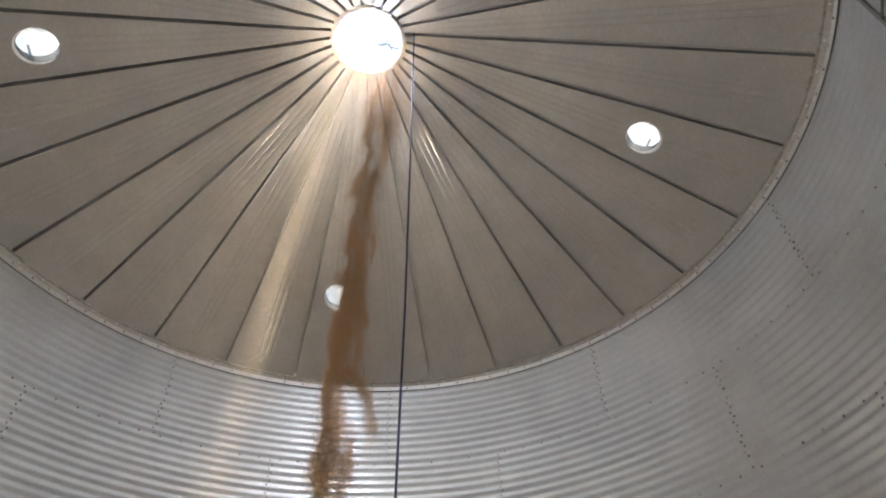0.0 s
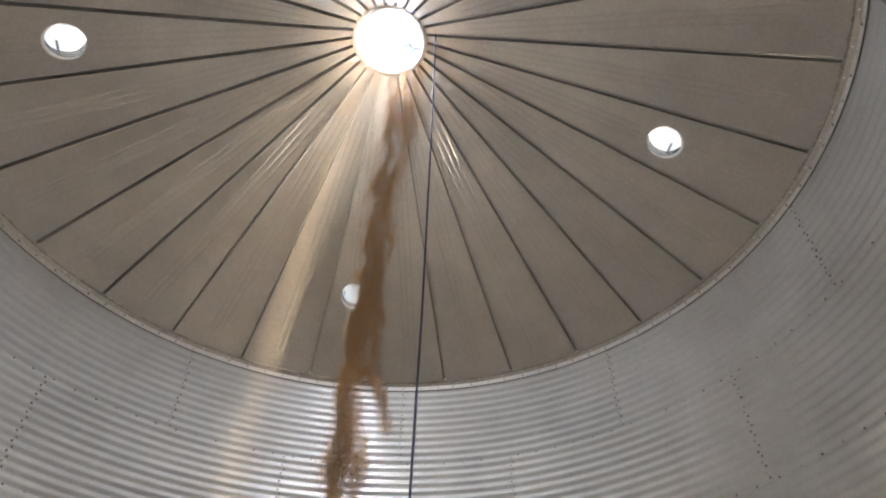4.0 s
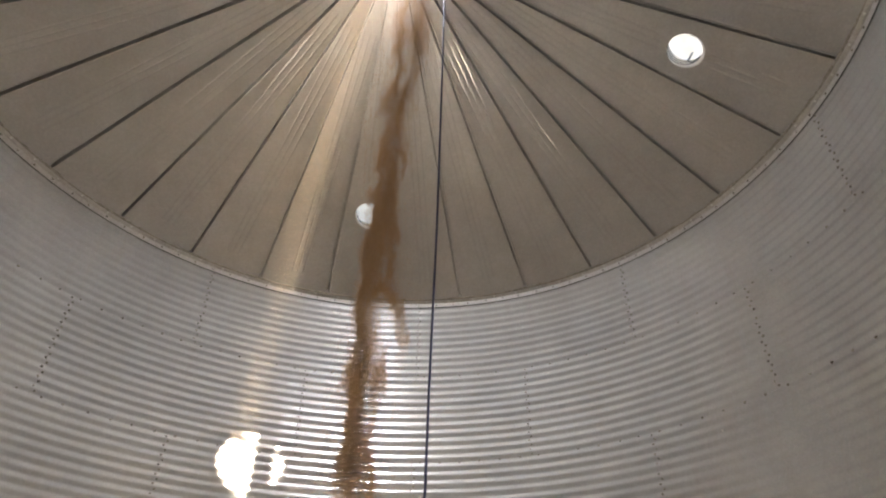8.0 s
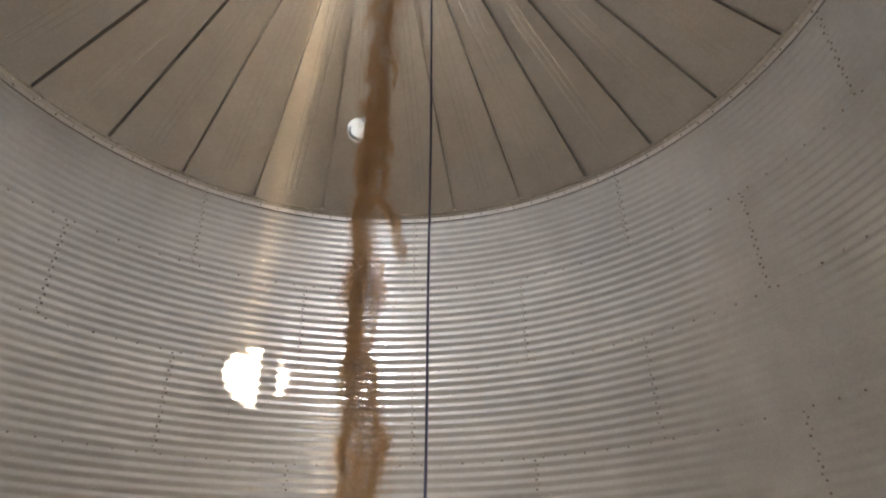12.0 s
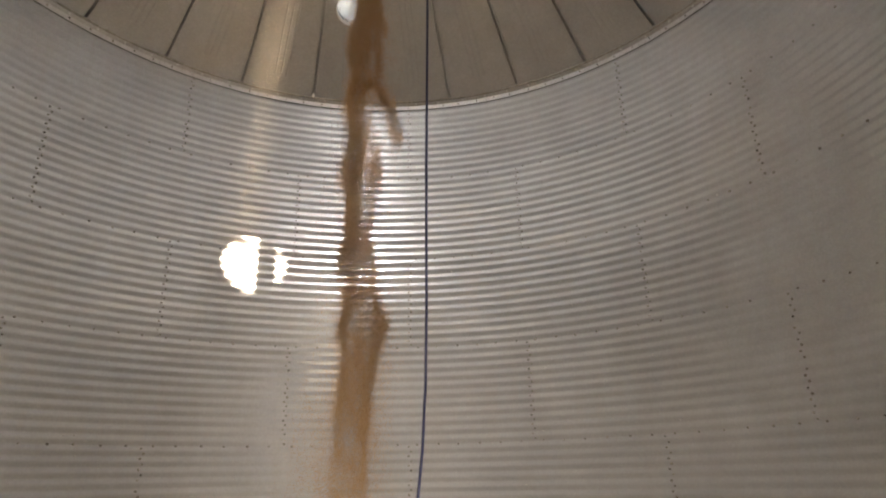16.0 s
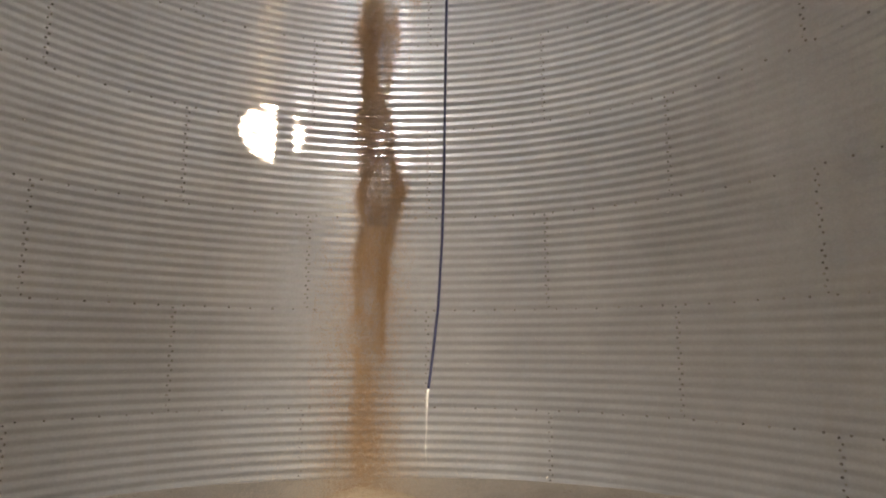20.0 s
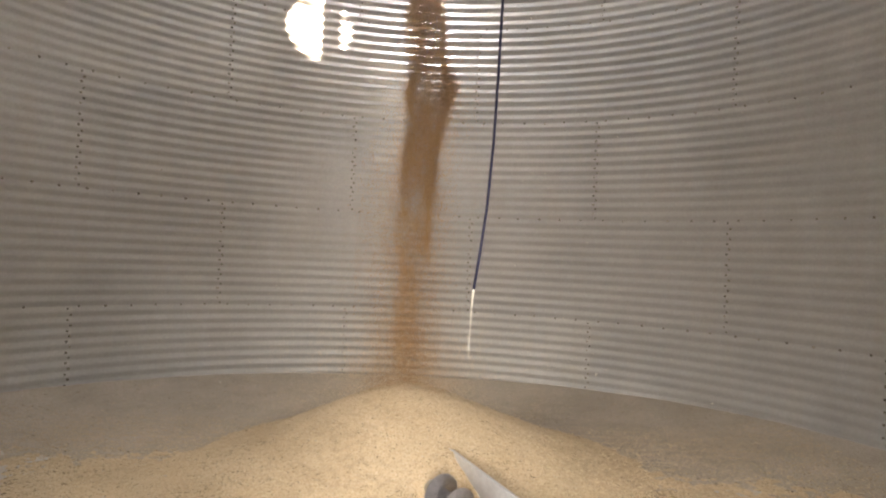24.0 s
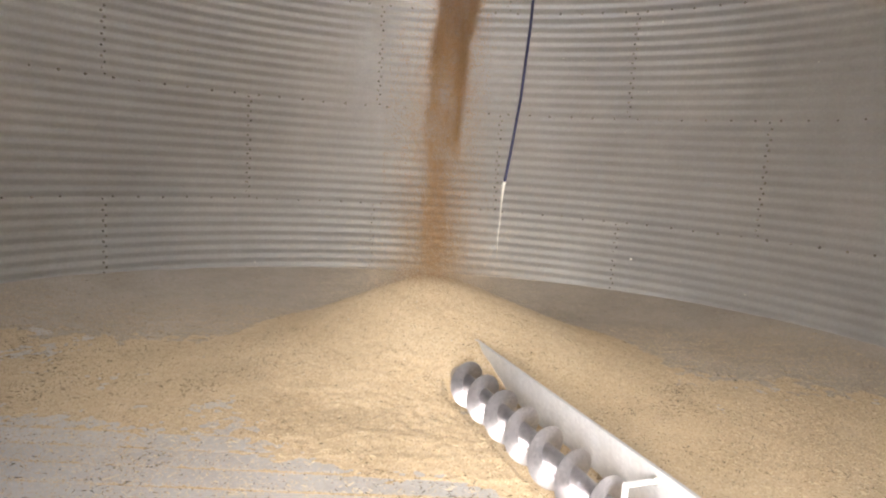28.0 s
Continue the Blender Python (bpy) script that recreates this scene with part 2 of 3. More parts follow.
def tube(bm, points, radii, n=10, caps=True):
    """A round tube through points."""
    rings = []
    pts = [Vector(p) for p in points]
    side = None
    for i, p in enumerate(pts):
        d = (pts[min(i + 1, len(pts) - 1)] - pts[max(i - 1, 0)]).normalized()
        if side is None:
            side = d.orthogonal().normalized()
        side = (side - d * side.dot(d)).normalized()
        up = d.cross(side)
        r = radii[i] if isinstance(radii, (list, tuple)) else radii
        rings.append([bm.verts.new(p + r * (math.cos(k * 2 * math.pi / n) * side + math.sin(k * 2 * math.pi / n) * up)) for k in range(n)])
    for a, b in zip(rings, rings[1:]):
        for k in range(n):
            bm.faces.new((a[k], a[(k + 1) % n], b[(k + 1) % n], b[k]))
    if caps:
        bm.faces.new(list(reversed(rings[0])))
        bm.faces.new(rings[-1])


def lathe(bm, profile, n=48, closed=False):
    """Turns a profile of (radius, z) round the z axis."""
    rings = [[bm.verts.new(around(r, k * 2 * math.pi / n, z)) for k in range(n)] for r, z in profile]
    pairs = list(zip(rings, rings[1:]))
    if closed:
        pairs.append((rings[-1], rings[0]))
    for a, b in pairs:
        for k in range(n):
            bm.faces.new((a[k], b[k], b[(k + 1) % n], a[(k + 1) % n]))


def bolt_head(bm, m, r=0.009, h=0.007):
    """A small hexagon head on a round washer; its axis is z."""
    for rr, z0, z1, n in ((r * 1.35, 0, h * 0.35, 8), (r, h * 0.35, h, 6)):
        lo = [bm.verts.new(m @ Vector((rr * math.cos(k * 2 * math.pi / n), rr * math.sin(k * 2 * math.pi / n), z0))) for k in range(n)]
        hi = [bm.verts.new(m @ Vector((rr * 0.94 * math.cos(k * 2 * math.pi / n), rr * 0.94 * math.sin(k * 2 * math.pi / n), z1))) for k in range(n)]
        for k in range(n):
            bm.faces.new((lo[k], lo[(k + 1) % n], hi[(k + 1) % n], hi[k]))
        bm.faces.new(hi)


def inward(a, z, r, tilt=0.0):
    """A frame on the wall whose z axis points to the bin's axis."""
    p = around(r, a, z)
    n = Vector((-math.sin(a), -math.cos(a), tilt)).normalized()
    x = Vector((math.cos(a), -math.sin(a), 0))
    y = n.cross(x)
    return Matrix(((x.x, y.x, n.x, p.x), (x.y, y.y, n.y, p.y), (x.z, y.z, n.z, p.z), (0, 0, 0, 1)))


# ---- wall: six rings of nine corrugated sheets ----
CORR = 11               # corrugations a ring
AMP = 0.0054
SHEET_ARC = 2 * math.pi / SHEETS
LAP = 0.055 / R


def wave(zl):
    u = 2 * math.pi * CORR * zl / RING
    return AMP * (math.cos(u) + 0.06 * math.cos(3 * u))


def sheet_mesh(name, cut=None):
    """One sheet from angle 0 to its arc plus lap, z from 0 to the ring's height; its far end laps inside the next."""
    rows, cols = CORR * 12, 30
    verts, faces = [], []
    for i in range(rows + 1):
        zl = RING * i / rows
        for j in range(cols + 1):
            a = (SHEET_ARC + LAP) * j / cols
            inset = 0.0035 * (1 if j > cols - 2 else 0)
            verts.append(tuple(around(R + wave(zl) - inset, a, zl)))
    for i in range(rows):
        for j in range(cols):
            if cut:
                a = (SHEET_ARC + LAP) * (j + 0.5) / cols
                if cut[0] < a < cut[1] and cut[2] < RING * (i + 0.5) / rows < cut[3]:
                    continue
            q = i * (cols + 1) + j
            faces.append((q, q + cols + 1, q + cols + 2, q + 1))
    return np_mesh(name, verts, faces, wall_steel, True)


def seam_bolts_mesh(seed):
    """Two staggered rows of bolts down a lap, none quite alike."""
    pick = random.Random(seed)
    bm = bmesh.new()
    for k in range(CORR * 2):
        zl = RING * (k + 0.5 + pick.uniform(-0.07, 0.07)) / (CORR * 2)
        a = SHEET_ARC + LAP * ((0.28 if k % 2 else 0.78) + pick.uniform(-0.05, 0.05))
        if pick.random() > 0.05:
            bolt_head(bm, inward(a, zl, R + wave(zl) - 0.004), pick.uniform(0.007, 0.0105), pick.uniform(0.006, 0.012))
    return finish(bm, "seam_bolts", bolt_mat)


def row_bolts_mesh(seed):
    pick = random.Random(seed)
    bm = bmesh.new()
    for k in range(12):
        a = SHEET_ARC * (k + 0.5 + pick.uniform(-0.05, 0.05)) / 12
        if pick.random() > 0.06:
            bolt_head(bm, inward(a, pick.uniform(-0.004, 0.004), R + wave(0.0)), pick.uniform(0.007, 0.0105), pick.uniform(0.006, 0.012))
    return finish(bm, "row_bolts", bolt_mat)


wall = tagged(empty("wall_round"), "round bin wall of corrugated galvanised steel sheets bolted in rings", "wall", kind="structure")
plain_sheet = sheet_mesh("wall_sheet")
seam_bolts, row_bolts = [seam_bolts_mesh(k) for k in range(5)], [row_bolts_mesh(k + 20) for k in range(5)]
DOOR_HALF = 0.42 / R
for ring in range(RINGS):
    base = EAVE - RING * (ring + 1)
    phase = FIRST_RIB + (0.362 if ring % 2 == 0 else 1.860) * STEP
    for k in range(SHEETS):
        a0 = phase + k * SHEET_ARC
        mesh = plain_sheet
        lo, hi = (math.pi - DOOR_HALF - a0), (math.pi + DOOR_HALF - a0)
        if ring >= 4 and hi > 0 and lo < SHEET_ARC + LAP:
            mesh = sheet_mesh("wall_sheet_at_door", (lo, hi, 0.40 - base, 1.90 - base))
        s = part("wall_sheet", mesh, wall_steel, wall)
        s.matrix_world = pose(0, 0, base, 0, 0, -math.degrees(a0))
        part("seam_bolts", seam_bolts[(k * 2 + ring * 3) % 5], bolt_mat, s, kind="stuff")
        if ring < RINGS - 1:
            part("row_bolts", row_bolts[(k * 3 + ring) % 5], bolt_mat, s, kind="stuff")

# outer skin, with the same door opening
bm = bmesh.new()
n = 180
for k in range(n):
    a0, a1 = k * 2 * math.pi / n, (k + 1) * 2 * math.pi / n
    mid = (a0 + a1) / 2
    spans = [(-0.35, EAVE + 0.02)]
    if abs(mid - math.pi) < DOOR_HALF:
        spans = [(-0.35, 0.40), (1.90, EAVE + 0.02)]
    for z0, z1 in spans:
        bm.faces.new([bm.verts.new(around(R + 0.02, a, z)) for a, z in ((a0, z0), (a1, z0), (a1, z1), (a0, z1))])
part("outer_skin", bm, outer_mat, wall)

# access door frame
door = tagged(empty("door_1"), "open access door frame of galvanised steel in the bin wall", "door", kind="structure")
for nm, size, x, z in (("jamb", (0.05, 0.14, 1.6), -0.445, 1.15), ("jamb", (0.05, 0.14, 1.6), 0.445, 1.15), ("head", (0.84, 0.14, 0.05), 0, 1.925), ("sill", (0.84, 0.14, 0.05), 0, 0.375)):
    bm = bmesh.new()
    box(bm, size, pose(x, -R + 0.02, z), 0.006)
    part(nm, bm, shield_steel, door)

# eave ring: an angle iron with bolts, and the dark joint under it
eave = tagged(empty("eave_trim"), "galvanised steel eave ring bolted between wall and roof", "trim", kind="structure")
bm = bmesh.new()
lathe(bm, [(R - 0.010, EAVE - 0.066), (R - 0.016, EAVE - 0.066), (R - 0.016, EAVE - 0.008), (R - 0.020, EAVE - 0.003), (R - 0.062, EAVE + 0.018), (R - 0.064, EAVE + 0.026), (R - 0.060, EAVE + 0.028), (R + 0.02, EAVE - 0.010)], 162)
part("angle_ring", bm, ring_steel, eave)
bm = bmesh.new()
lathe(bm, [(R - 0.004, EAVE - 0.071), (R - 0.017, EAVE - 0.071), (R - 0.017, EAVE - 0.0665), (R - 0.004, EAVE - 0.0665)], 162, True)
part("sealant_line", bm, seal_mat, eave, "dark line of sealant under the ring")
rnd = random.Random(8)
bm = bmesh.new()
rows = []
for k in range(648):
    a = k * 2 * math.pi / 648
    p = Vector((math.sin(a) * 30, math.cos(a) * 30, 0))
    wide = max(0.002, 0.010 + 0.014 * noise.noise(p) + 0.010 * noise.noise(p * 2.7))
    rows.append([bm.verts.new(around(r, a, z)) for r, z in ((R - 0.059, EAVE + 0.0165), (R - 0.062, EAVE + 0.014), (R - 0.066 - wide, EAVE + 0.022), (R - 0.068 - wide, EAVE + 0.039))])
for k in range(648):
    u, v = rows[k], rows[(k + 1) % 648]
    for i in range(3):
        bm.faces.new((u[i], u[i + 1], v[i + 1], v[i]))
part("sealant_bead", bm, bead_mat, eave, "ragged pale bead of sealant and caked dust")
rnd = random.Random(4)
for nm, mat, count, r in (("ring_bolts", bolt_light, 81, 0.009), ("clip_bolts", bolt_mat, 108, 0.010)):
    bm = bmesh.new()
    for k in range(count):
        a = FIRST_RIB + (k + 0.5) * 2 * math.pi / count + rnd.uniform(-0.004, 0.004)
        if nm == "ring_bolts":
            bolt_head(bm, inward(a, EAVE + 0.007, R - 0.040 + rnd.uniform(-0.006, 0.006), -2.0), r, 0.01)
        else:
            bolt_head(bm, inward(a, EAVE - 0.030 + rnd.uniform(-0.004, 0.004), R - 0.016), r, 0.008)
    part(nm, bm, mat, eave, kind="stuff")


# ---- roof: 27 pressed panels with hollow ribs between them ----
RIB_W, RIB_H = 0.036, 0.085
SLOPE = math.atan2(RISE, R)
R_IN, R_OUT = HOLE + 0.02, R + 0.06


def roof_z(r):
    return EAVE + RISE * (1 - r / R)


VENT_R, VENT_RAD = 2.95, 0.185


def roof_panel_mesh(name, vent=0.0, tall=0.0, cx=0.0, cy=0.0):
    """One panel centred on angle 0 (+y): flat pan with three pressed beads, half a hollow rib up each edge, and a hole or a slit."""
    bm = bmesh.new()
    half = STEP / 2
    cosh = math.cos(half)

    def edge(r, s, off):
        # a point at rib line s (-1 or 1), moved off metres towards the panel's middle
        p = around(r, s * half, roof_z(r))
        return p + Vector((-s * off * cosh, s * 0, 0))
    w = RIB_W / 2
    pan = [edge(R_IN, -1, w), edge(R_OUT, -1, w), edge(R_OUT, 1, w), edge(R_IN, 1, w)]
    vs = [bm.verts.new(p) for p in pan]
    if not vent:
        bm.faces.new(vs)
    else:
        loop = []
        ring = []
        c = Vector((cx, cy or VENT_R, 0))
        c.z = pan[0].z + (pan[1].z - pan[0].z) * (c.y - pan[0].y) / (pan[1].y - pan[0].y)
        ax, ay = Vector((1, 0, 0)), (pan[1] - pan[0])
        ay = Vector((0, ay.y, ay.z)).normalized()
        for k in range(40):
            t = k * 2 * math.pi / 40
            ring.append(bm.verts.new(c + vent * math.cos(t) * ax + (tall or vent) * math.sin(t) * ay))
        es = [bm.edges.new((vs[i], vs[(i + 1) % 4])) for i in range(4)] + [bm.edges.new((ring[k], ring[(k + 1) % 40])) for k in range(40)]
        bmesh.ops.triangle_fill(bm, edges=es, use_beauty=True)
    r_end = R - 0.072
    for s in (-1, 1):
        up = around(math.sin(SLOPE), s * half, math.cos(SLOPE)) * RIB_H
        a = [bm.verts.new(edge(r, s, w)) for r in (R_IN, r_end)]
        b = [bm.verts.new(edge(r, s, w) + up) for r in (R_IN, r_end)]
        t = [bm.verts.new(edge(r, s, -0.003) + up) for r in (R_IN, r_end)]
        bm.faces.new((a[0], a[1], b[1], b[0]))
        bm.faces.new((b[0], b[1], t[1], t[0]))
        e = bm.verts.new(edge(r_end, s, 0))
        bm.faces.new((a[1], e, t[1], b[1]))
        o = [bm.verts.new(edge(r, s, q)) for r, q in ((r_end, 0), (R_OUT, 0), (R_OUT, w), (r_end, w))]
        bm.faces.new(o)
    # three pressed beads side by side, standing into the bin
    for f in (-0.072, 0.0, 0.072):
        r0, r1 = 0.95, R - 0.26
        spans = [(r0, r1)]
        if vent and not tall:
            spans = [(r0, VENT_R - vent - 0.03), (VENT_R + vent + 0.03, r1)]
        for q0, q1 in spans:
            line = []
            for r in (q0, q0 + 0.05, q1 - 0.05, q1):
                z = pan[0].z + (pan[1].z - pan[0].z) * (r * cosh - pan[0].y) / (pan[1].y - pan[0].y)
                high = 0.0042 if q0 < r < q1 else 0.0004
                line.append([bm.verts.new((f + dx, r * cosh, z - dz * high - 0.001)) for dx, dz in ((-0.014, 0), (-0.010, 0.35), (-0.005, 0.82), (0, 1), (0.005, 0.82), (0.010, 0.35), (0.014, 0))])
            for u, v in zip(line, line[1:]):
                for i in range(6):
                    f2 = bm.faces.new((u[i], u[i + 1], v[i + 1], v[i]))
                    f2.smooth, f2.material_index = True, 1
    # hemmed lip hanging along one side of the rib
    hem = [[bm.verts.new(edge(r, -1, q) + Vector((0, 0, dz))) for q, dz in ((w, 0.0), (w, -0.010), (w + 0.012, -0.012), (w + 0.014, -0.001))] for r in (R_IN + 0.3, r_end)]
    for i in range(3):
        bm.faces.new((hem[0][i], hem[0][i + 1], hem[1][i + 1], hem[1][i]))
    bm.faces.new(hem[1])
    me = finish(bm, name, roof_steel)
    me.materials.append(bead_steel)
    return me


roof = tagged(empty("ceiling"), "conical bin roof of pressed galvanised steel panels with radial ribs", "roof", kind="structure")
panel = roof_panel_mesh("roof_panel")
vent_panel = roof_panel_mesh("roof_panel_with_vent", VENT_RAD)
slit_panel = roof_panel_mesh("roof_panel_with_slit", 0.06, 0.0022, 0.303, 3.145)
VENTS = (6, -8, -1)
vent_places = []
for k in range(-13, 14):
    mid = FIRST_RIB + (k + 0.5) * STEP
    p = part("roof_panel", vent_panel if k in VENTS else slit_panel if k == 11 else panel, roof_steel, roof)
    p.matrix_world = pose(0, 0, 0, 0, 0, -math.degrees(mid))
    if k in VENTS:
        vent_places.append(mid)

# collar of the fill hole
bm = bmesh.new()
zc = roof_z(R_IN)
lathe(bm, [(R_IN + 0.02, zc - 0.025), (HOLE - 0.008, zc - 0.02), (HOLE - 0.008, zc + 0.13), (HOLE + 0.01, zc + 0.13), (HOLE + 0.01, zc + 0.02), (R_IN + 0.03, zc + 0.005)], 72)
part("fill_collar", bm, roof_steel, roof, "rolled steel collar round the open fill hole", True)


# unseen ring, added over the rib ends to keep light from leaking in
bm = bmesh.new()
lathe(bm, [(HOLE + 0.011, zc + 0.125), (HOLE + 0.20, roof_z(HOLE + 0.20) + 0.105), (HOLE + 0.20, roof_z(HOLE + 0.20) + 0.10), (HOLE + 0.011, zc + 0.12)], 72, True)
part("peak_flashing", bm, roof_steel, roof, "unseen ring over the rib ends round the fill hole, added to stop light")


# ---- roof vents ----
def roof_vent(mid):
    base = around(VENT_R * math.cos(STEP / 2), mid, roof_z(VENT_R))
    v = empty("roof_vent", Matrix.Translation(base) @ pose(0, 0, 0, 0, 0, -math.degrees(mid)) @ pose(0, 0, 0, -math.degrees(SLOPE)))
    tagged(v, "round white roof vent with a raised cap, open to the sky", "vent", "roof vents")
    bm = bmesh.new()
    lathe(bm, [(VENT_RAD + 0.04, 0.008), (VENT_RAD - 0.002, 0.008), (VENT_RAD - 0.002, 0.15), (VENT_RAD + 0.008, 0.15), (VENT_RAD + 0.008, 0.012), (VENT_RAD + 0.04, 0.012)], 40)
    part("collar", bm, vent_white, v, smooth=False)
    for z in (0.035, 0.07, 0.105):
        bm = bmesh.new()
        lathe(bm, [(VENT_RAD - 0.003, z), (VENT_RAD - 0.010, z + 0.005), (VENT_RAD - 0.003, z + 0.010)], 40)
        part("collar_bead", bm, groove_shade_mat, v, "pressed band inside the collar, painted dark as a shaded groove", True)
    bm = bmesh.new()
    lathe(bm, [(0.33, 0.175), (0.30, 0.235), (0.14, 0.29), (0.001, 0.30), (0.001, 0.29), (0.14, 0.28), (0.29, 0.225), (0.32, 0.175)], 40, True)
    part("cap", bm, vent_cap, v, "domed grey rain cap", True)
    for k in range(3):
        a = k * 2 * math.pi / 3 + math.pi
        bm = bmesh.new()
        box(bm, (0.022, 0.006, 0.19), Matrix.Translation(around(VENT_RAD - 0.02, a, 0.19)) @ pose(0, 0, 0, 0, 0, -math.degrees(a)))
        part("cap_strut", bm, spout_mat, v, "dark flat strut under the rain cap")
    return v


for mid in vent_places:
    roof_vent(mid)

# ---- filling spout in the roof hole ----
spout = tagged(empty("filling_spout", Matrix.Translation((0.15, 0.0, zc))), "round steel discharge spout hanging through the roof hole", "spout")
bm = bmesh.new()
tube(bm, [(0, 0.0, -0.20), (0, 0.0, 0.35), (0, -0.02, 1.4)], 0.120, 28, False)
tube(bm, [(0, 0.0, -0.20), (0, 0.0, 0.35), (0, -0.02, 1.4)], 0.115, 28, False)
part("pipe", bm, spout_mat, spout, smooth=True)
bm = bmesh.new()
lathe(bm, [(0.114, -0.205), (0.127, -0.205), (0.127, -0.18), (0.114, -0.18)], 28, True)
part("pipe_lip", bm, spout_mat, spout)
bm = bmesh.new()
box(bm, (0.9, 0.04, 0.04), pose(-0.15, 0.1, 0.16), 0.004)
part("hanger_bar", bm, spout_mat, spout)

# ---- floor: perforated steel planks running across ----
floor = tagged(empty("floor"), "perforated galvanised steel plank floor dusted with grain", "floor", kind="structure")
PLANK = 0.166
k = 0
y = -R + 0.02
while y < R - 0.02:
    y1 = min(y + PLANK, R - 0.01)
    half = math.sqrt(max(0.01, (R - 0.004) ** 2 - max(abs(y), abs(y1)) ** 2)) if abs(y + y1) / 2 < R - 0.3 else 0.9
    bm = bmesh.new()
    prof = [(y + 0.0015, -0.05), (y + 0.0015, -0.004), (y + 0.010, 0.0), (y + 0.05, 0.0), (y1 - 0.05, 0.0), (y1 - 0.010, 0.0), (y1 - 0.0015, -0.004), (y1 - 0.0015, -0.05)]
    a = [bm.verts.new((-half, q, z)) for q, z in prof]
    b = [bm.verts.new((half, q, z)) for q, z in prof]
    for i in range(len(prof) - 1):
        bm.faces.new((a[i], b[i], b[i + 1], a[i + 1]))
    bm.faces.new(a)
    bm.faces.new(list(reversed(b)))
    part("floor_plank", bm, floor_steel, floor)
    y = y1
bm = bmesh.new()
bmesh.ops.create_circle(bm, cap_ends=True, segments=90, radius=R + 0.02, matrix=Matrix.Translation((0, 0, -0.06)))
part("plenum_base", bm, outer_mat, floor)

# ground outside
bm = bmesh.new()
bmesh.ops.create_circle(bm, cap_ends=True, segments=64, radius=2500, matrix=Matrix.Translation((0, 0, -0.4)))
ground_mat = material("farm_yard_gravel", (0.3, 0.27, 0.22), 0.9)
gn = node(ground_mat, "ShaderNodeTexNoise", Scale=3.0, Detail=8.0)
link(ground_mat, geo_pos(ground_mat), gn.inputs["Vector"])
gr = ramp(ground_mat, gn.outputs["Fac"], [(0.3, (0.2, 0.18, 0.14)), (0.7, (0.36, 0.33, 0.27))])
link(ground_mat, gr.outputs[0], ground_mat.node_tree.nodes["Principled BSDF"].inputs["Base Color"])
tagged(new("ground", finish(bm, "ground", ground_mat)), "gravel farm yard round the bin", "ground", kind="structure")

# ---- grain on the floor ----
HEAP = Vector((0.06, 1.30))


def fresh_margin(x, y):
    """How far inside the fan of fresh grain a place lies."""
    edge = 2.3 - (1.2 if x > 0 else 1.6) * max(0.0, abs(x - 0.1) - 0.45) ** 1.2
    fan = min(max(edge, 0.3 if x > 0 else -2.0) - y, 0.55 * (x + 1.15 + 0.12 * y))
    thrown = 0.25 - 0.7 * max(0.0, abs(y - 0.42) - 0.55) - 0.08 * max(0.0, -x - 1.6)
    return max(fan, thrown)


def swept(x, y):
    """1 where the floor planks lie bare, 0 where grain covers them."""
    edge = -0.42 + 0.10 * noise.noise(Vector((x * 1.3, y * 1.3, 4))) - 0.9 * max(0.0, x - 0.35) + 0.12 * max(0.0, -x - 0.8)
    return min(1.0, max(0.0, (edge - y) / 0.6))


def joint_ridge(y):
    f = ((y + R - 0.02) / PLANK) % 1.0
    return max(0.0, 1 - min(f, 1 - f) / 0.13)


def rough(x, y):
    p = Vector((x, y, 0))
    return 0.010 * noise.noise(p * 2.3) + 0.006 * noise.noise(p * 7) + 0.006 * noise.noise(p * 19)


def heap_height(x, y):
    """Fresh golden grain."""
    r = math.hypot((x - HEAP.x) * (0.76 if x > HEAP.x else 0.96), y - HEAP.y)
    h = 0.56 * max(0.0, 1 - (math.sqrt(r * r + 0.03) - 0.1) / 1.35) ** 1.35
    m = fresh_margin(x, y) + 0.2 * noise.noise(Vector((x * 13, y * 13, 5))) + 0.14 * noise.noise(Vector((x * 1.1, y * 1.1, 7))) + 0.15 * noise.noise(Vector((x * 5, y * 5, 9))) + 0.2 * noise.noise(Vector((x * 22, y * 34, 3)))
    h = max(h, 0.0) + 0.026 * min(1.0, max(-1.5, m / 0.8)) + rough(x, y)
    s, q = (x - 0.29) * 0.321 - (y - 0.128) * 0.947, (x - 0.29) * 0.947 + (y - 0.128) * 0.321
    if s > -0.35 and abs(q - 0.05) < 0.26:
        h = min(h, 0.012 + max(0.0, abs(q - 0.05) - 0.14) * 0.9 + max(0.0, -s) * 0.6 + 0.3 * rough(x, y))
    b = swept(x, y)
    return h * (1 - b) + b * (-0.012 + 0.014 * joint_ridge(y) + 0.6 * rough(x * 2, y * 2))


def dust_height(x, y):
    """Old dusty grain, its grey holding shade too, banked a little against the wall."""
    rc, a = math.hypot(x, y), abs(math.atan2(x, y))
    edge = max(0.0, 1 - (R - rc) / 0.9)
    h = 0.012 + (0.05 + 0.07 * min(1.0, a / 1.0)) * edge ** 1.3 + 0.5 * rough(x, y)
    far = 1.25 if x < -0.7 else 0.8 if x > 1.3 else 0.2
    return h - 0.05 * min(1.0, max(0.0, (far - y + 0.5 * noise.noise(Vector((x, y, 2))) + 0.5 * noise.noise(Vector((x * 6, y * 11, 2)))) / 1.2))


def grain_height(x, y):
    return max(heap_height(x, y), dust_height(x, y))


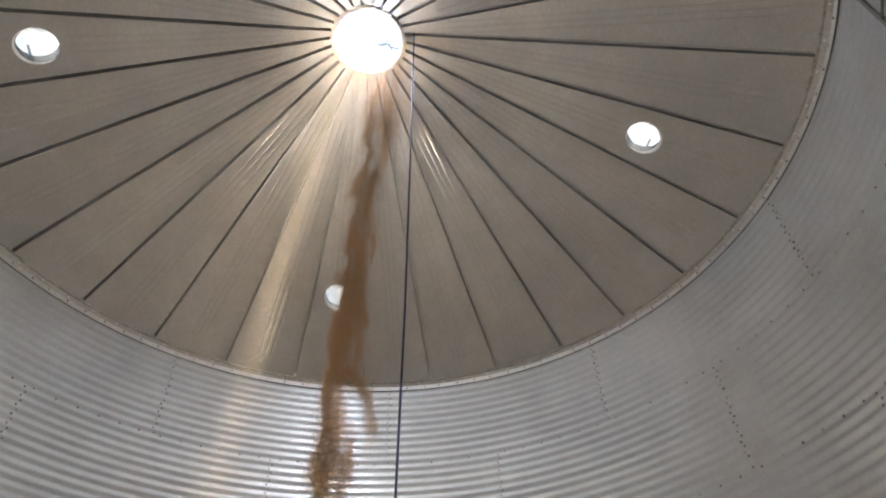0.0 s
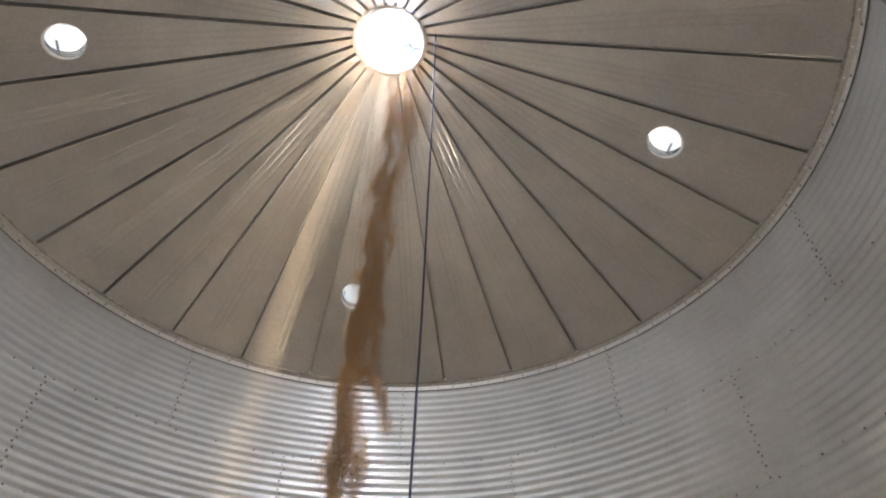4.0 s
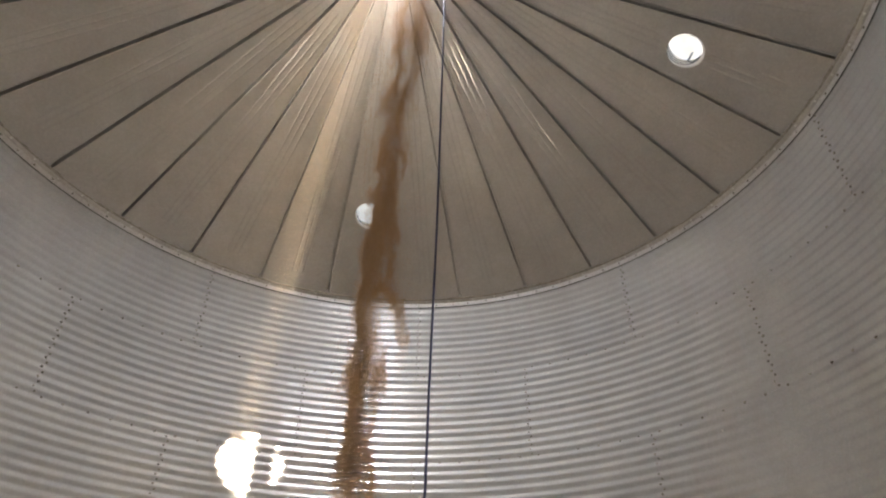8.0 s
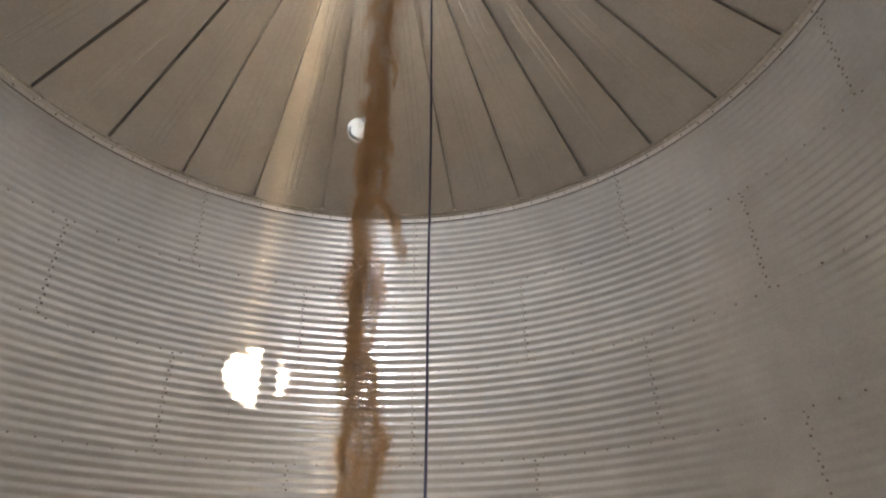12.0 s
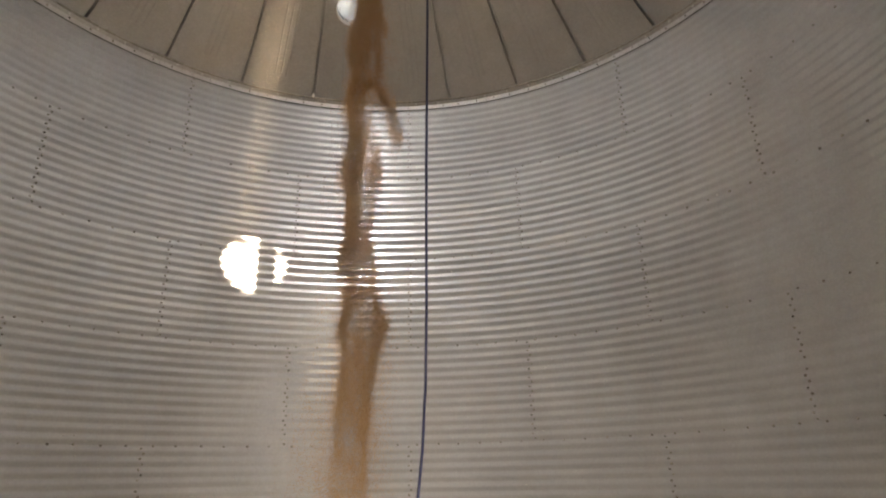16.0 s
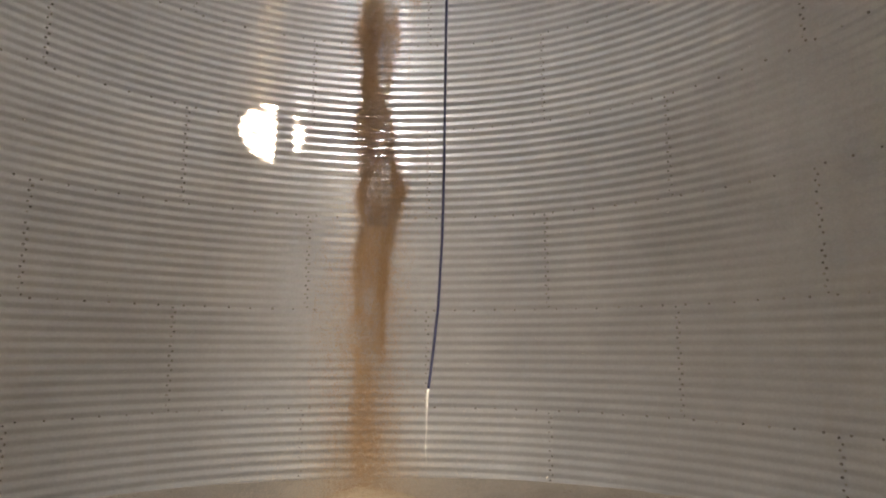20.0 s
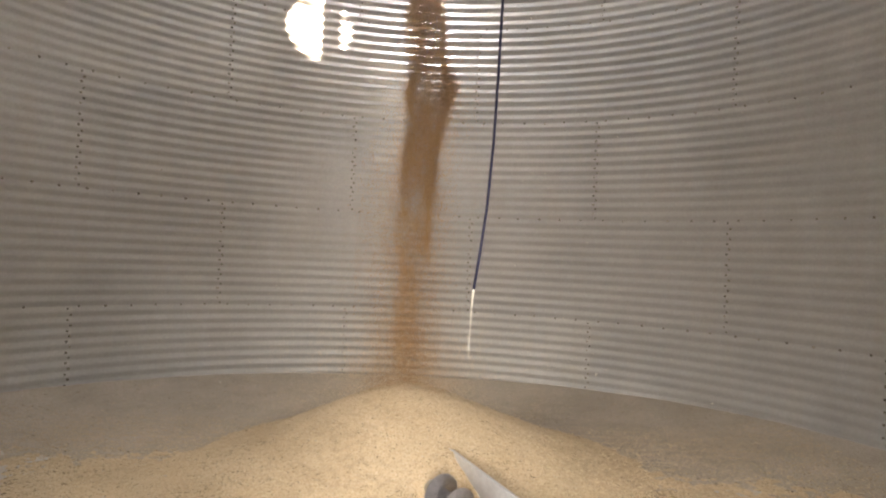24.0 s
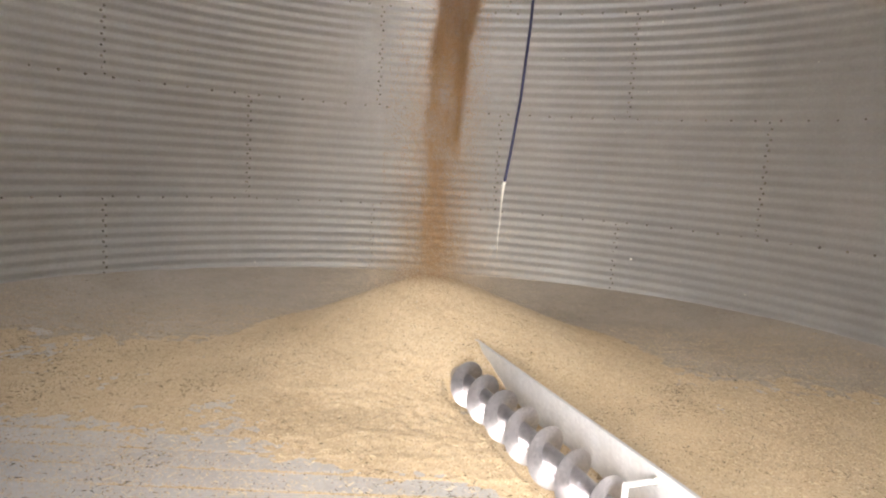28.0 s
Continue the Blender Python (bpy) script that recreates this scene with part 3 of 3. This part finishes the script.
def grain_bed(name, height, mat, label, nr, na):
    verts, faces = [], []
    for i in range(nr + 1):
        r = (R - 0.003) * i / nr
        for j in range(na):
            q = around(r, j * 2 * math.pi / na, 0)
            verts.append((q.x, q.y, height(q.x, q.y)))
    for i in range(nr):
        for j in range(na):
            a, b = i * na + j, i * na + (j + 1) % na
            faces.append((a, b, b + na, a + na))
    tagged(new(name, np_mesh(name, verts, faces, mat, True)), label, "grain", kind="stuff")


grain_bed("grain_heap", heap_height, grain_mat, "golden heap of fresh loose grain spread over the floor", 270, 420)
grain_bed("dusty_shaded_grain", dust_height, dust_shade_mat, "thin grey layer of dusty old grain along the wall, shade behind the heap painted in", 90, 200)


def kernels(name, places, mat, label, lo, hi, flat=0.55, fall=False, seed=1):
    """Many small kernels as one mesh: slim four-faced slivers."""
    rng = np.random.RandomState(seed)
    n = len(places)
    P = np.asarray(places)
    L = rng.uniform(lo, hi, n)[:, None]
    d = rng.normal(size=(n, 3))
    if fall:
        d[:, 2] *= 5.0
    else:
        d[:, 2] *= 0.25
    d /= np.linalg.norm(d, axis=1)[:, None]
    u = np.cross(d, rng.normal(size=(n, 3)))
    u /= np.linalg.norm(u, axis=1)[:, None] + 1e-9
    w = np.cross(d, u)
    V = np.empty((n, 4, 3))
    for k in range(4):
        t, e = k * math.pi, (1 if k < 2 else -1)
        V[:, k] = P + d * L * e + L * flat * math.cos(t) * (u if k < 2 else w)
    F = np.array([(0, 1, 2), (0, 3, 1), (0, 2, 3), (1, 3, 2)])
    faces = (np.arange(n)[:, None, None] * 4 + F[None]).reshape(-1, 3)
    ob = new(name, np_mesh(name, V.reshape(-1, 3), faces, mat))
    return tagged(ob, label, "grain", kind="stuff")


def scatter(count, seed, keep):
    rng = np.random.RandomState(seed)
    out = []
    while len(out) < count:
        x, y = rng.uniform(-3.6, 3.6), rng.uniform(-2.2, 3.6)
        if math.hypot(x, y) > R - 0.1 or rng.rand() > keep(x, y):
            continue
        out.append((x, y, max(grain_height(x, y), 0.0) + 0.003))
    return out


def near(x, y):
    """Denser towards the heap and in the joints between planks, sparser on bare planks."""
    d = math.hypot(x - HEAP.x, y - HEAP.y)
    f = ((y + R - 0.02) / PLANK) % 1.0
    joint = 1.0 if min(f, 1 - f) < 0.16 or y > -0.45 else 0.25
    band = 1.0 if -1.5 < y < 0.4 else 0.3
    return max(0.15, min(1.0, 1.6 - 0.35 * d)) * joint * band


def anywhere(x, y):
    return 0.25 + 0.75 * max(0.0, min(1.0, 0.5 + noise.noise(Vector((x * 1.7, y * 1.7, 3))))) if y < 1.2 else 0.1


def patchy(x, y):
    return max(0.04, min(1.0, 2.4 * noise.noise(Vector((x * 2.1, y * 2.9, 13))) - 0.1)) if y < 1.0 else 0.02


kernels("loose_grain", scatter(38000, 3, near), kernel_mat, "loose golden kernels strewn over the floor and heap", 0.0022, 0.004, seed=5)


def strewn(x, y):
    """Thrown out round the heap, thinning outwards."""
    m = fresh_margin(x, y)
    side = math.exp(-((m + 0.15) / 0.5) ** 2) if y < 2.2 else 0.0
    bare = 0.16 * (0.2 + 0.8 * joint_ridge(y)) if -1.7 < y < 0.0 else 0.03
    field = 0.30 + 0.35 * noise.noise(Vector((x * 5, y * 11, 6))) if (x < -0.5 and -0.7 < y < 1.3) or (x > 1.2 and -0.7 < y < 0.7) else 0.0
    return max(side * (0.35 + 0.65 * joint_ridge(y)), bare, field)


kernels("strewn_grain", scatter(100000, 23, strewn), kernel_mat, "kernels thrown out round the edge of the heap", 0.0025, 0.0046, 0.45, seed=25)
kernels("chaff", scatter(7000, 8, anywhere), chaff_mat, "dark bits of chaff on the grain", 0.003, 0.0075, 0.4, seed=6)
kernels("stalks", scatter(3200, 38, patchy), chaff_mat, "short dark bits of stalk lying in patches on the grain", 0.006, 0.015, 0.2, seed=36)
kernels("straw", scatter(6000, 18, anywhere), straw_mat, "pale slivers of husk and straw on the grain", 0.006, 0.018, 0.16, seed=16)


# ---- falling grain, standing still ----
TABLE = np.random.RandomState(77).uniform(-1, 1, (256, 256))


def drift(x, z, seed):
    """Smooth random values between -1 and 1 over a plane."""
    x, z = x + 17.3 * seed + 400, z + 5.9 * seed + 400
    i, j = np.floor(x).astype(int), np.floor(z).astype(int)
    u, v = x - i, z - j
    u, v = u * u * (3 - 2 * u), v * v * (3 - 2 * v)
    i, j, i1, j1 = i % 256, j % 256, (i + 1) % 256, (j + 1) % 256
    return (TABLE[i, j] * (1 - u) + TABLE[i1, j] * u) * (1 - v) + (TABLE[i, j1] * (1 - u) + TABLE[i1, j1] * u) * v


STREAM_TOP, STREAM_FOOT = zc - 0.15, 0.45
WAY = np.linspace(0, 1, 601)
WAY_Z = STREAM_TOP - (STREAM_TOP - STREAM_FOOT) * WAY
WAY_X = 0.045 + 0.17 * (1 - WAY) ** 2 + np.minimum(1, 4 * WAY) * np.array([0.11 * noise.noise(Vector((0, 3.1, z * 0.9))) + 0.045 * noise.noise(Vector((4, 1, z * 2.6))) for z in WAY_Z])
WAY_Y = 0.08 + 1.24 * WAY ** 0.7


def falling_grain():
    """A torn core, filaments along it, strands and clumps beside it, a thin veil, and a curtain spreading lower down."""
    rng = np.random.RandomState(12)
    places = []

    def lay(n, f0, f1, off0, off1, w0, w1, bias=1.0, bend=1.0, gaps=0.0, deep=0.04):
        n = int(n)
        s = rng.rand(n) ** bias
        f = np.clip(f0 + (f1 - f0) * s + rng.normal(size=n) * 0.007, 0, 1)
        z = np.interp(f, WAY, WAY_Z)
        x = np.interp(f, WAY, WAY_X) + off0 + (off1 - off0) * s ** bend + np.clip(rng.normal(size=n), -2.5, 2.5) * (w0 + (w1 - w0) * s)
        y = np.interp(f, WAY, WAY_Y) + rng.normal(size=n) * deep
        keep = rng.rand(n) < 1 - gaps + gaps * (0.5 + 1.3 * drift(x * 11, z * 1.6, 3) + 0.6 * drift(x * 32, z * 5, 4))
        places.append(np.stack((x, y, z), 1)[keep])

    lay(116000, 0.0, 0.45, 0.015, 0.0, 0.13, 0.062, gaps=0.6)
    lay(118000, 0.36, 0.8, 0.0, 0.01, 0.054, 0.064, gaps=0.38)
    lay(40000, 0.68, 1.0, 0.0, 0.0, 0.055, 0.09, gaps=0.5)
    for _ in range(16):
        f, side = rng.uniform(0.0, 0.72), rng.choice((-1, 1))
        lay(4200, f, f + rng.uniform(0.08, 0.2), side * rng.uniform(0.0, 0.05), side * rng.uniform(0.04, 0.09), 0.008, 0.014)
    for f in (0.19, 0.29, 0.37, 0.46, 0.53, 0.6, 0.67, 0.71, 0.77):
        out = rng.uniform(0.15, 0.26) if f > 0.34 else rng.uniform(0.09, 0.13)
        lay(5200, f, f + rng.uniform(0.05, 0.11), rng.uniform(0.04, 0.1), out, 0.014, 0.024, 0.6, 0.6)
        lay(1500, f + 0.02, f + 0.05, out - 0.06, out, 0.010, 0.022, 0.5)
    for f in (0.1, 0.2, 0.28, 0.345, 0.41, 0.46, 0.56, 0.63, 0.7):
        lay(2600, f, f + rng.uniform(0.02, 0.045), -0.02, -rng.uniform(0.08, 0.15), 0.014, 0.025, 0.6, 1.4)
    for f in (0.33, 0.42, 0.5, 0.58):
        # an arched tear between core and strand
        n = 2600
        t = rng.uniform(-0.2, math.pi + 0.2, n)
        z = np.interp(f, WAY, WAY_Z) + rng.uniform(0.16, 0.3) * np.sin(t) + rng.normal(size=n) * 0.012
        x = np.interp(f, WAY, WAY_X) + 0.09 + 0.10 * np.cos(t) + rng.normal(size=n) * 0.012
        places.append(np.stack((x, np.interp(f, WAY, WAY_Y) + rng.normal(size=n) * 0.03, z), 1))
    lay(42000, 0.06, 0.85, 0.10, 0.13, 0.06, 0.08, gaps=0.9)
    lay(92000, 0.5, 1.0, 0.01, 0.03, 0.09, 0.165, 0.8, gaps=0.35, deep=0.08)
    P = np.concatenate(places)
    x, z = P[:, 0].copy(), P[:, 2].copy()
    calm = np.clip((z - 0.6) / 1.5, 0.3, 1)
    P[:, 0] += calm * (0.035 * drift(x * 6, z * 3, 1) + 0.016 * drift(x * 17, z * 9, 2))
    P[:, 2] += calm * (0.05 * drift(x * 9, z * 4, 5) + 0.02 * drift(x * 27, z * 11, 6))
    return P


kernels("falling_grain", falling_grain(), shaded_stream_mat, "stream of golden brown grain, its shade in the colour, falling from the roof spout onto the heap", 0.002, 0.0036, 0.55, True, seed=9)

# ---- fine dust hanging in the air where the sun comes in ----
def motes(count):
    rng = np.random.RandomState(31)
    side = SUN_WAY.cross(Vector((0, 0, 1))).normalized()
    rise = side.cross(SUN_WAY)
    out = []
    while len(out) < count:
        d, u, v = rng.uniform(0.15, 6.0), -0.19 + 0.16 * rng.uniform(-1, 1) * rng.rand() ** 0.4, 0.24 * rng.uniform(-1, 1) * rng.rand() ** 0.4
        p = Vector((0, 0, zc + 0.05)) + d * SUN_WAY + u * side + v * rise
        if math.hypot(p.x, p.y) < R - 0.05:
            out.append(tuple(p))
    return out


def stirred(count):
    """Dust thrown up where the grain lands."""
    rng = np.random.RandomState(41)
    out = []
    while len(out) < count:
        x, y, z = HEAP.x + rng.normal() * 0.42, HEAP.y + rng.normal() * 0.4, 0.3 + abs(rng.normal()) * 0.32
        if z > heap_height(x, y) + 0.01:
            out.append((x, y, z))
    return out


def veil(count):
    """Finer dust and broken grain round the lower stream."""
    rng = np.random.RandomState(61)
    f = 1 - 0.75 * rng.rand(count) ** 1.4
    z = np.interp(f, WAY, WAY_Z)
    x = np.interp(f, WAY, WAY_X) + 0.05 + rng.normal(size=count) * (0.07 + 0.17 * (f - 0.25))
    y = np.interp(f, WAY, WAY_Y) + rng.normal(size=count) * 0.09
    keep = rng.rand(count) < 0.7 + 0.4 * drift(x * 6, z * 1.4, 8)
    return np.stack((x, y, z), 1)[keep]


kernels("stream_dust", veil(60000), stream_dust_mat, "thin brown dust falling with the grain stream", 0.0018, 0.003, 0.6, True, seed=62)
kernels("airborne_dust", motes(13000) + stirred(42000), mote_mat, "fine grain dust hanging in the sunlit air", 0.0014, 0.0022, 0.7, seed=33)

def drifting(count):
    rng = np.random.RandomState(51)
    return [(rng.uniform(-1.5, 1.5), rng.uniform(-1.9, 0.8), rng.uniform(0.5, 2.5)) for _ in range(count)]


kernels("drifting_husks", drifting(100), husk_mat, "pale husks and chaff adrift in the air", 0.002, 0.005, 0.6, seed=52)

# ---- rope from the rim of the fill hole ----
rope = tagged(empty("rope", Matrix.Translation((0.46, -0.2, EAVE + 2.0))), "thin blue rope hanging from the roof hole, end frayed white", "rope")


def wpts(rows):
    return [(x - 0.46, y + 0.2, z - 2.0) for x, y, z in rows]


bm = bmesh.new()
tube(bm, wpts([(0.50, -0.2, 2.0), (0.495, -0.2, 0.0), (0.483, -0.2, -2.0), (0.463, -0.2, -3.2), (0.455, -0.2, -4.0), (0.446, -0.2, -4.4), (0.426, -0.2, -4.75), (0.399, -0.2, -5.0), (0.378, -0.2, -5.17)]), 0.0075, 8)
part("blue_cord", bm, rope_mat, rope, smooth=True)
bm = bmesh.new()
tube(bm, wpts([(0.379, -0.2, -5.165), (0.373, -0.2, -5.21), (0.370, -0.2, -5.28)]), [0.007, 0.007, 0.0035], 8)
part("whipped_end", bm, strand_mat, rope, "white taped rope end", True)
bm = bmesh.new()
tube(bm, wpts([(0.370, -0.2, -5.27), (0.369, -0.2, -5.38), (0.365, -0.2, -5.46), (0.370, -0.2, -5.54)]), [0.0028, 0.0022, 0.0022, 0.0018], 6)
part("loose_strand", bm, strand_mat, rope, "single frayed white strand", True)

# ---- sweep auger ----
AX0 = Vector((0.290, 0.128, 0.136))
AXD = Vector((0.321, -0.947, 0)).normalized()
AXN = Vector((-AXD.y, AXD.x, 0))
AUGER = Matrix(((AXD.x, AXN.x, 0, AX0.x), (AXD.y, AXN.y, 0, AX0.y), (0, 0, 1, AX0.z), (0, 0, 0, 1)))
auger = tagged(empty("sweep_auger", AUGER), "galvanised steel sweep auger with a back shield lying on the grain", "auger")
FL_R, FL_P, FL_LEN = 0.124, 0.231, 3.7


def flighting():
    """Both faces and the rim of the spiral, each a strip of its own."""
    verts, faces = [], []
    per = 44
    count = int(FL_LEN / FL_P * per)
    strips = (((0.046, -0.002), (0.08, -0.002), (FL_R, -0.002)), ((FL_R, -0.002), (FL_R, 0.002)), ((FL_R, 0.002), (0.08, 0.002), (0.046, 0.002)))
    for strip in strips:
        base, w = len(verts), len(strip)
        for i in range(count + 1):
            s = FL_LEN * i / count
            t = math.pi / 2 + 2 * math.pi * s / FL_P
            for rr, ds in strip:
                verts.append((s + ds - 0.5 * FL_P, rr * math.cos(t + math.pi), rr * math.sin(t + math.pi)))
        for i in range(count):
            for k in range(w - 1):
                a = base + i * w + k
                faces.append((a, a + 1, a + w + 1, a + w))
    return np_mesh("flighting", verts, faces, auger_steel, True)


part("flighting", flighting(), auger_steel, auger, "worn bright spiral flighting")
bm = bmesh.new()
tube(bm, [(-0.14, 0, 0), (FL_LEN, 0, 0)], 0.048, 24)
part("shaft", bm, auger_steel, auger, smooth=True)
bm = bmesh.new()
SH = 0.226
s0, s1 = -0.37, FL_LEN
prof = [(0.050, -0.135), (0.0, 0.135), (-0.022, 0.141), (-0.022, 0.144), (0.003, 0.139), (0.053, -0.135)]
a = [bm.verts.new((s0 + (0.22 if z < 0 else 0.0), SH + q, z)) for q, z in prof]
b = [bm.verts.new((s1, SH + q, z)) for q, z in prof]
for i in range(len(prof)):
    k = (i + 1) % len(prof)
    bm.faces.new((a[i], b[i], b[k], a[k]))
bm.faces.new(a)
bm.faces.new(list(reversed(b)))
part("back_shield", bm, shield_steel, auger, "flat galvanised back shield with a folded lip")
for s in (1.40, 3.1):
    bm = bmesh.new()
    box(bm, (0.032, 0.15, 0.010), pose(s, SH - 0.072, 0.085), 0.003)
    box(bm, (0.032, 0.010, 0.10), pose(s, SH - 0.150, 0.040), 0.003)
    box(bm, (0.032, 0.09, 0.010), pose(s, SH - 0.190, -0.012), 0.003)
    bracket = part("hanger_bracket", bm, white_paint, auger, "white bent-bar bracket")
    bm = bmesh.new()
    bolt_head(bm, Matrix.Translation((s, SH - 0.012, 0.085)) @ pose(0, 0, 0, 90), 0.016, 0.014)
    part("bracket_bolt", bm, bolt_light, bracket)

# ---- ladder on the wall ----
LAD = radians(124.4)
ladder = tagged(empty("wall_ladder", Matrix.Translation((0, 0, 0.35))), "dark weathered steel ladder fixed to the bin wall", "ladder")
for a in (LAD, LAD + 0.38 / R):
    bm = bmesh.new()
    box(bm, (0.035, 0.018, 5.9), inward(a, 2.95, R - 0.09) @ pose(0, 0, 0, -90), 0.002)
    part("rail", bm, rib_dark, ladder)
for k in range(19):
    bm = bmesh.new()
    tube(bm, [around(R - 0.09, LAD, 0.2 + 0.3 * k), around(R - 0.09, LAD + 0.38 / R, 0.2 + 0.3 * k)], 0.011, 8)
    part("rung", bm, rib_dark, ladder, smooth=True)
for a in (LAD, LAD + 0.38 / R):
    for z in (0.5, 2.9, 5.3):
        bm = bmesh.new()
        box(bm, (0.03, 0.03, 0.075), inward(a, z, R - 0.047), 0.002)
        part("standoff", bm, rib_dark, ladder)
